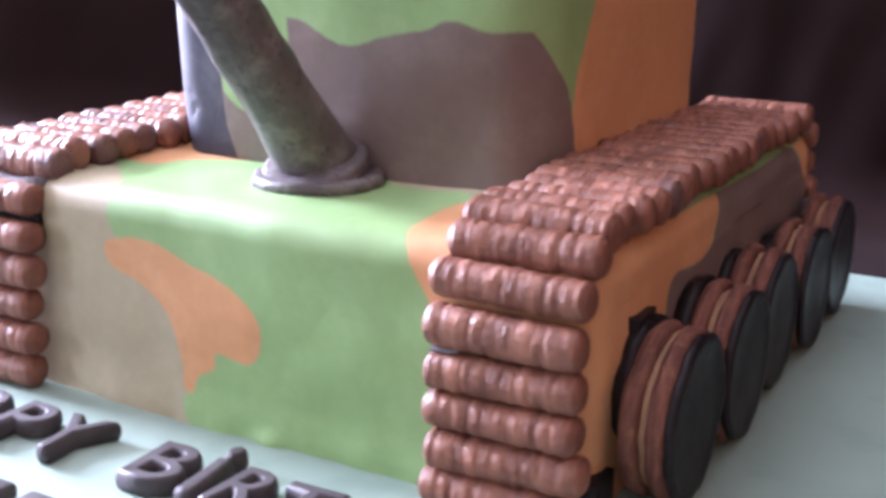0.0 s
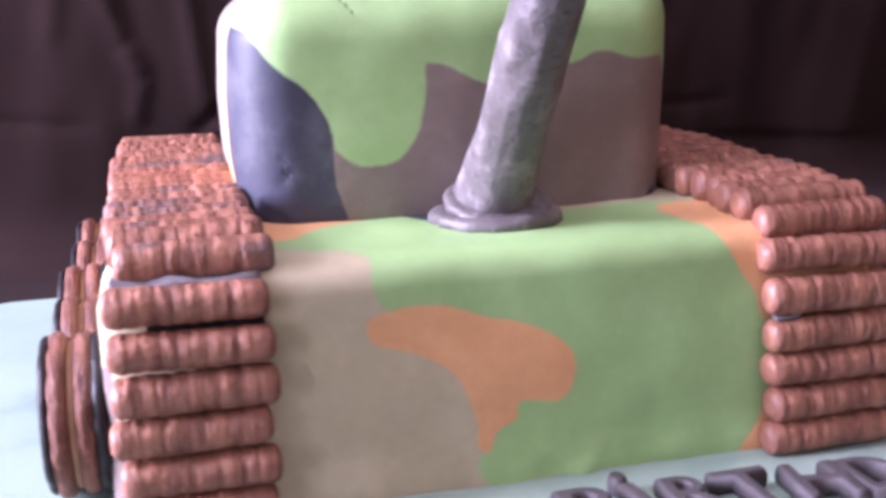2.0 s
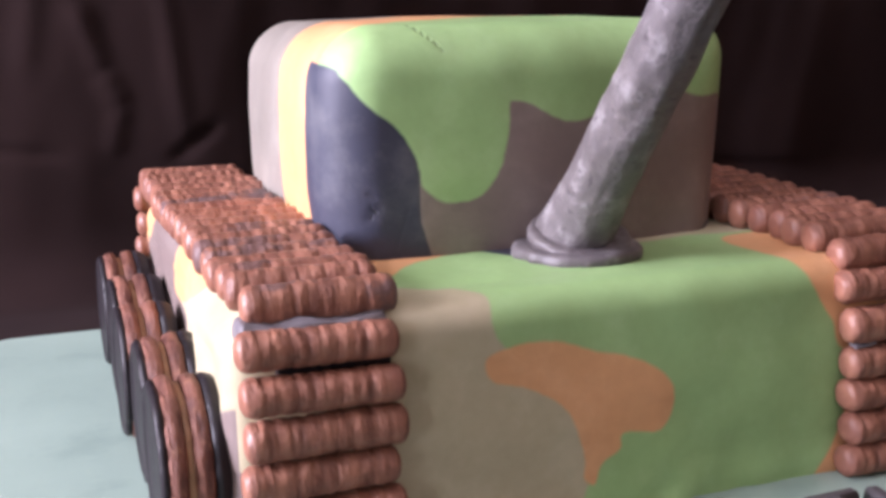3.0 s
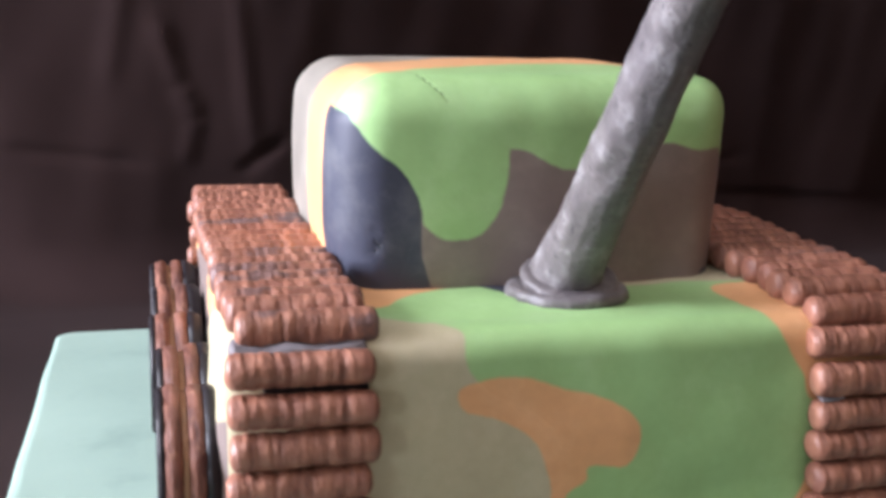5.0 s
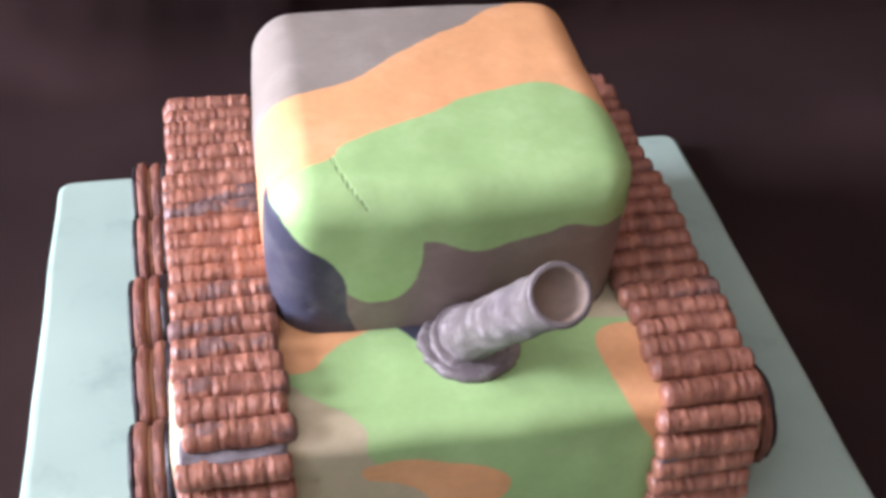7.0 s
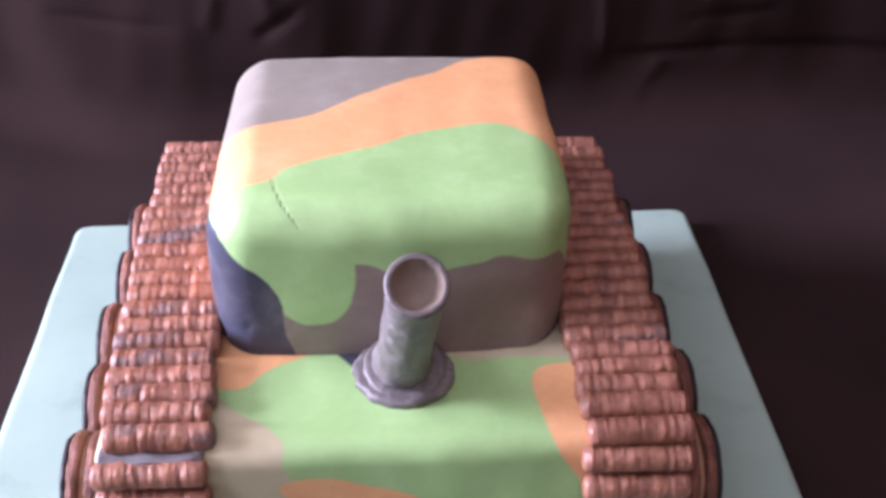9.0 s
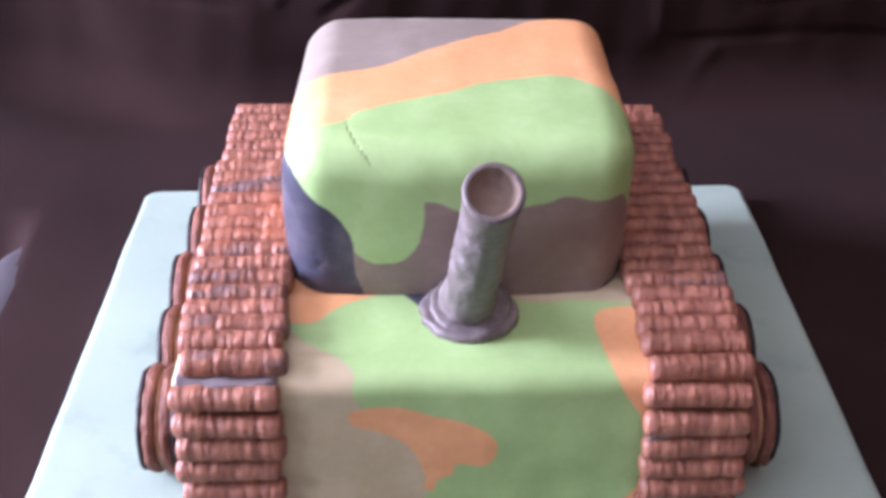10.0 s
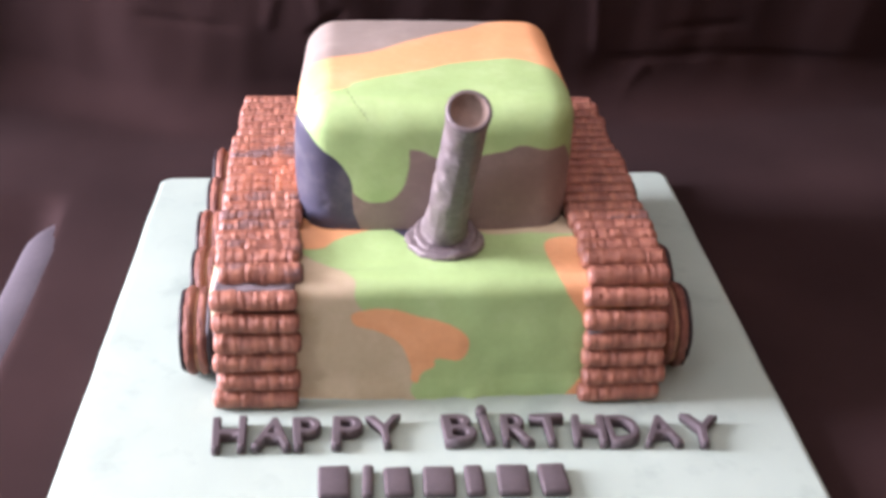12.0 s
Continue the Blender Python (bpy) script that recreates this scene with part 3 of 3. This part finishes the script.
# ---- the cake: gun ----
def gun():
    foot, tip = Vector((0.022, 0.555, 0.775)), Vector((0.030, -0.512, 2.010))
    axis = tip - foot
    frame_m = Matrix.Translation(foot) @ axis.to_track_quat("Z", "Y").to_matrix().to_4x4()
    n = axis.length
    cannon = holder("cannon", 0.035, 0.5, 0.76, "", "", parent=cake)
    tagged(cannon, "hand-rolled grey fondant gun barrel with a ringed foot")
    bm = bmesh.new()
    prof = [(0.149, -0.02), (0.143, 0.06), (0.134, 0.14), (0.125, 0.24), (0.117, 0.36)]
    prof += [(0.114 - 0.014 * k / 24, 0.42 + (n - 0.58) * k / 24) for k in range(25)]
    prof += [(0.101, n - 0.12), (0.104, n - 0.085), (0.106, n - 0.05), (0.109, n - 0.025), (0.110, n - 0.008), (0.108, n + 0.003), (0.101, n + 0.010), (0.089, n + 0.007)]
    lathe(bm, prof, frame_m, 48, 0.008, 2, n)
    for f in list(bm.faces):
        if len(f.verts) > 4:
            bm.faces.remove(f)
    part("barrel", bm, GREY, cannon, "rough grey fondant tube")
    bm = bmesh.new()
    lathe(bm, [(0.089, n + 0.007), (0.082, n - 0.006), (0.074, n - 0.028), (0.060, n - 0.047), (0.040, n - 0.058), (0.012, n - 0.063)], frame_m, 48, 0.008, 2, n)
    bm.faces.ensure_lookup_table()
    bmesh.ops.delete(bm, geom=[f for f in bm.faces if len(f.verts) > 4 and f.calc_area() > 0.01], context="FACES")
    part("muzzle", bm, HOLLOW, cannon, "shallow pressed hollow")
    for name, r, h0, tk, tilt in (("base_ring", 0.232, 0.748, 0.050, 0), ("collar", 0.188, 0.800, 0.046, 17)):
        bm = bmesh.new()
        m = Matrix.Translation((0.030, 0.50 - (0.012 if tilt else 0), h0)) @ Matrix.Rotation(radians(tilt), 4, "X")
        lathe(bm, [(r * 0.6, 0), (r * 0.95, 0.0), (r, tk * 0.3), (r, tk * 0.75), (r * 0.97, tk * 0.95), (r * 0.90, tk * 1.05), (r * 0.8, tk * 1.06), (r * 0.6, tk * 1.1)], m, 56, 0.014, r * 40)
        part(name, bm, GREY, cannon, "flattened grey fondant disc")


gun()


# ---- the cake: tracks of chocolate fingers ----
def finger_mesh(seed):
    """A chocolate-coated finger along x: rounded bar with ripples across it."""
    bm = bmesh.new()
    L, steps, rings = 0.238, 14, []
    stations = [-1.0, -0.985, -0.95, -0.9] + [-0.86 + 1.72 * k / 56 for k in range(57)] + [0.9, 0.95, 0.985, 1.0]
    for s in stations:
        x = s * L
        end = max(0.0, (abs(x) - (L - 0.035)) / 0.035)
        r = 0.0634 * math.sqrt(max(0.0, 1 - 0.72 * end ** 3))
        ring = []
        for k in range(steps):
            a = 2 * math.pi * k / steps
            c, sn = math.cos(a), math.sin(a)
            ph = x * (68 + 4 * (seed % 4)) + seed * 2.1 + 1.6 * noise.noise((x * 9, seed * 3.1, 0)) + 0.7 * noise.noise((c * 1.5 + seed * 2.3, sn * 1.5, x * 5))
            groove = math.exp(-(math.sin(ph) / 0.38) ** 2) * (0.2 + 1.3 * abs(noise.noise((x * 8, c * 1.5, sn * 1.5 + seed))))
            rr = r * (1 + 0.05 * noise.noise((x * 14, c * 1.3 + seed * 5.7, sn * 1.3)))
            rr += (0.0040 * noise.noise((x * 34, c * 3 + seed, sn * 3)) - 0.0074 * groove) * (1 - end)
            sq = 1 / max(abs(c), abs(sn)) ** 0.12
            ring.append(bm.verts.new((x, rr * c * sq * 0.98, rr * sn * sq * 0.94)))
        rings.append(ring)
    for a, b in zip(rings, rings[1:]):
        for k in range(steps):
            bm.faces.new((a[k], b[k], b[(k + 1) % steps], a[(k + 1) % steps]))
    bm.faces.new(rings[0])
    bm.faces.new(rings[-1][::-1])
    bmesh.ops.recalc_face_normals(bm, faces=bm.faces)
    bmesh.ops.scale(bm, vec=(DM, DM, DM), verts=bm.verts)
    me = bpy.data.meshes.new("chocolate_finger")
    bm.to_mesh(me)
    bm.free()
    me.polygons.foreach_set("use_smooth", [True] * len(me.polygons))
    return me


BARS = [finger_mesh(k) for k in range(11)]
for me in BARS:
    me.materials.append(FINGER)
SMUDGE_BARS = [me.copy() for me in BARS]
for me in SMUDGE_BARS:
    me.materials[0] = SMUDGED
GREY_BARS = [me.copy() for me in BARS]
for me in GREY_BARS:
    me.materials[0] = GREYED


def track(side, front, marks, heavy=()):
    rng = random.Random(4 if side > 0 else 9)
    x0 = 1.03 if side > 0 else -1.055
    top = holder("track", x0, 1.25, 0, "", "", parent=cake)
    tagged(top, "tank track of milk chocolate biscuit fingers laid side by side")
    places = list(front)
    y = front[-1][0] + 0.112
    while y < 2.49:
        places.append((y, 0.812 + 0.02 * min(1, max(0, y - 0.3))))
        y += 0.119 + rng.uniform(-0.006, 0.006)
    places += [(2.535, 0.74), (2.545, 0.62), (2.545, 0.50)]
    for k, (y, z) in enumerate(places):
        me = rng.choice(GREY_BARS if k in heavy else SMUDGE_BARS if k in marks else BARS)
        ob = new("chocolate_finger", me)
        ob.parent = top
        dx, roll, yaw = rng.uniform(-0.015, 0.015) + (0.035 * max(0.0, 1 - y / 0.7) if side < 0 and k > 5 else 0.0), rng.uniform(0, 360), rng.uniform(-1.4, 1.4)
        flip = 180 * rng.randint(0, 1)
        m = pose((x0 + dx) * DM, y * DM, z * DM, 0, rng.uniform(-1.0, 1.0), yaw) @ pose(0, 0, 0, rng.choice((0, 90, 180, 270)) + rng.uniform(-8, 8), 0, flip)
        m = m @ Matrix.Diagonal((rng.uniform(0.97, 1.03), rng.uniform(0.95, 1.04), rng.uniform(0.95, 1.04), 1))
        ob.matrix_basis = Matrix.Translation(-(top.location + cake.location)) @ m
    return top


right_track = track(1, [(-0.045, 0.062), (-0.040, 0.178), (-0.036, 0.297), (-0.032, 0.413), (-0.028, 0.540), (0.012, 0.668), (0.080, 0.768)], (11, 19))
left_track = track(-1, [(-0.045, 0.062), (-0.040, 0.181), (-0.036, 0.305), (-0.033, 0.429), (-0.025, 0.557), (0.000, 0.686), (0.110, 0.790)], (6, 8, 10, 11, 13), (18, 19))


def seam_strip():
    bm = bmesh.new()
    box(bm, -1.275, -0.83, 0.015, 0.15, 0.67, 0.758, 0.02)
    bmesh.ops.subdivide_edges(bm, edges=bm.edges[:], cuts=4, use_grid_fill=True)
    for v in bm.verts:
        v.co += Vector((0, 0.05 * noise.noise(v.co * 9), 0.028 * noise.noise(v.co * 13) + 0.018 * noise.noise(v.co * 31) - 0.006))
    part("icing_strip", bm, SEAM, left_track, "blue-grey icing squeezed between two fingers")


seam_strip()


def icing_bit(x0, x1, y0, y1, z0, z1, parent, material, label):
    bm = bmesh.new()
    box(bm, x0, x1, y0, y1, z0, z1, 0.003)
    bmesh.ops.subdivide_edges(bm, edges=bm.edges[:], cuts=2)
    for v in bm.verts:
        v.co += Vector((0, 0.006 * noise.noise(v.co * 19), 0.008 * noise.noise(v.co * 23)))
    part("icing_bit", bm, material, parent, label)


icing_bit(0.81, 0.90, -0.062, -0.02, 0.471, 0.483, right_track, SEAM, "scrap of blue-grey icing between two fingers")
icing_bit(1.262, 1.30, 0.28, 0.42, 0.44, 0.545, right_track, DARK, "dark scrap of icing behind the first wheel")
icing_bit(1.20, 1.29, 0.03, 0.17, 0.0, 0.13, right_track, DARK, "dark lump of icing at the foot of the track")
# dark filler: the finger gap's shade, put in as a strip over the pale hull
icing_bit(-1.17, -0.83, 0.012, 0.06, 0.590, 0.655, left_track, DARK, "dark strip standing for the shade in the gap between two fingers")


# ---- the cake: wheels of round sandwich biscuits ----
def wheel(side, first):
    side_x = 1.258 if side > 0 else -1.288
    w = holder("wheel", side_x, first, 0.262, "", "", parent=cake)
    tagged(w, "round cocoa sandwich biscuit with dark outer face, standing on edge")
    m = Matrix.Translation((side_x, first, 0.262)) @ Matrix.Rotation(radians(90 * side), 4, "Y")
    for name, mat, run, label in (
            ("inner_face", DARK, [(0.13, 0.0), (0.240, 0.0), (0.254, 0.020), (0.262, 0.040), (0.256, 0.060), (0.13, 0.062)], "dark chocolate disc"),
            ("biscuit", BISCUIT, [(0.13, 0.058), (0.246, 0.060), (0.259, 0.070), (0.263, 0.088), (0.257, 0.108), (0.244, 0.116), (0.13, 0.116)], ""),
            ("filling", FILLING, [(0.13, 0.112), (0.232, 0.112), (0.237, 0.126), (0.232, 0.140), (0.13, 0.140)], "tan cream layer"),
            ("biscuit", BISCUIT, [(0.13, 0.136), (0.243, 0.137), (0.257, 0.146), (0.262, 0.164), (0.257, 0.184), (0.247, 0.193), (0.13, 0.193)], ""),
            ("outer_face", DARK, [(0.13, 0.187), (0.241, 0.189), (0.250, 0.198), (0.249, 0.210), (0.240, 0.219), (0.220, 0.218), (0.210, 0.213), (0.12, 0.215), (0.02, 0.216)], "dark chocolate outer face")):
        bm = bmesh.new()
        at, slim = (Matrix.Translation((0, 0.03, 0.055)) @ m, 0.80) if side > 0 and name == "inner_face" else (m, 0.995)
        lathe(bm, [(r * slim, h) for r, h in run], at, 72, 0.013, first * 3 + side + 7 * run[0][1])
        part(name, bm, mat, w, label)
    return w


for side, first in ((-1, 0.36), (1, 0.345)):
    one = wheel(side, first)
    for k in range(1, 5):
        dx = (0.010, -0.012, 0.006, 0.0)[k - 1]
        two = copy_thing(one, Matrix.Translation(one.location + Vector((dx * DM, 0.49 * k * DM, 0))) @ Matrix.Rotation(radians(40 * k), 4, "X"))


# ---- board ----
def board():
    bm = bmesh.new()
    corners = [(-2.10, -1.22), (1.985, -1.33), (2.065, 3.045), (-2.02, 2.985)]
    r, ring = 0.10, []
    for i, c in enumerate(corners):
        c, a, b = Vector(c), Vector(corners[i - 1]), Vector(corners[(i + 1) % 4])
        ea, eb = (a - c).normalized(), (b - c).normalized()
        for k in range(9):
            t = k / 8
            ring.append(((1 - t) ** 2 * (c + ea * r) + 2 * t * (1 - t) * c + t * t * (c + eb * r)))
    # straight runs get their own points, so that the icing can waver
    full = []
    for p, q in zip(ring, ring[1:] + ring[:1]):
        n = max(1, int((q - p).length / 0.12))
        full += [p.lerp(q, k / n) for k in range(n)]
    mid = Vector((0, 0.9))
    loops = []
    for inset, z in ((0.012, -0.13), (0.0, -0.115), (0.0, -0.03), (0.008, -0.012), (0.025, -0.003), (0.05, 0.0)):
        loop = []
        for p in full:
            w = 0.010 * noise.noise((p.x * 2, p.y * 2, 0)) - inset
            d = (p - mid).normalized()
            loop.append(bm.verts.new((p.x + d.x * w, p.y + d.y * w, z)))
        loops.append(loop)
    n = len(full)
    for a, b in zip(loops, loops[1:]):
        for k in range(n):
            bm.faces.new((a[k], a[(k + 1) % n], b[(k + 1) % n], b[k]))
    bm.faces.new(loops[0][::-1])
    bm.faces.new(loops[-1])
    ob = link("cake_board", bm, MINT)
    ob.data.polygons[len(ob.data.polygons) - 1].use_smooth = False
    tagged(ob, "square cake board covered in pale mint icing, on dark cloth", "cake board")


board()


# ---- lettering on the board ----
def letter(ch, x, y, turn, height, width=0.0):
    cu = bpy.data.curves.new("letter", "FONT")
    cu.body, cu.size, cu.extrude, cu.bevel_depth, cu.bevel_resolution, cu.offset = ch, 1.0, 0.004, 0.036, 4, -0.004
    tmp = bpy.data.objects.new("letter", cu)
    scene.collection.objects.link(tmp)
    bpy.context.view_layer.update()
    me = bpy.data.meshes.new_from_object(tmp.evaluated_get(bpy.context.evaluated_depsgraph_get()))
    bpy.data.objects.remove(tmp)
    co = np.array([v.co[:] for v in me.vertices])
    lo, hi = co.min(0), co.max(0)
    k = height / (hi[1] - lo[1]) * DM
    kx = width * DM / (hi[0] - lo[0]) if width else k
    me.transform(Matrix.Diagonal((kx, k, DM * 0.85, 1)) @ Matrix.Translation((-(lo[0] + hi[0]) / 2, -lo[1], -lo[2])))
    # rolled and pressed by hand: strokes waver a little
    for v in me.vertices:
        q = v.co / DM * 9 + Vector((11 * x, 0, 0))
        v.co += DM * 0.007 * Vector((noise.noise(q), noise.noise(q + Vector((0, 31, 0))), 0.5 * noise.noise(q * 1.4) * min(1.0, v.co.z / DM / 0.04)))
    me.materials.clear()
    me.materials.append(LETTER)
    ob = new("letter", me)
    ob.matrix_basis = pose(x * DM, y * DM, 0.0, 0, 0, turn)
    tagged(ob, "dark plum fondant letter %s lying on the mint board" % ch, "letter", "birthday letters")
    return ob


LINE = [("H", -1.19, -0.482, 2, 0.27, 0.19), ("A", -0.965, -0.480, -3, 0.25, 0.22), ("P", -0.765, -0.478, 3, 0.25, 0.16), ("P", -0.555, -0.478, -2, 0.25, 0.17), ("Y", -0.335, -0.478, 4, 0.25, 0.20),
        ("B", 0.075, -0.475, 3, 0.24, 0.19), ("i", 0.235, -0.475, 6, 0.32, 0.065), ("R", 0.385, -0.485, -2, 0.24, 0.18), ("T", 0.575, -0.492, 2, 0.24, 0.19),
        ("H", 0.785, -0.505, -4, 0.24, 0.19), ("D", 0.985, -0.515, 2, 0.24, 0.19), ("A", 1.19, -0.525, -2, 0.24, 0.22), ("Y", 1.415, -0.540, -6, 0.25, 0.22)]
for row in LINE:
    letter(*row)


def bar(x, y, w, h, turn):
    bm = bmesh.new()
    box(bm, -w / 2, w / 2, 0, h, 0, 0.055, 0.02)
    ob = link("letter_bar", bm, LETTER)
    ob.matrix_basis = pose(x * DM, y * DM, 0.0, 0, 0, turn)
    tagged(ob, "plain dark plum fondant bar lying on the mint board", "lettering bar", "bars of the second line")


for row in ((-0.62, -0.872, 0.17, 0.235, 1), (-0.45, -0.872, 0.06, 0.235, -2), (-0.285, -0.875, 0.15, 0.215, 2), (-0.075, -0.878, 0.17, 0.215, -1),
            (0.115, -0.880, 0.10, 0.22, 1), (0.315, -0.884, 0.17, 0.22, -2), (0.535, -0.888, 0.15, 0.225, 2)):
    bar(*row)
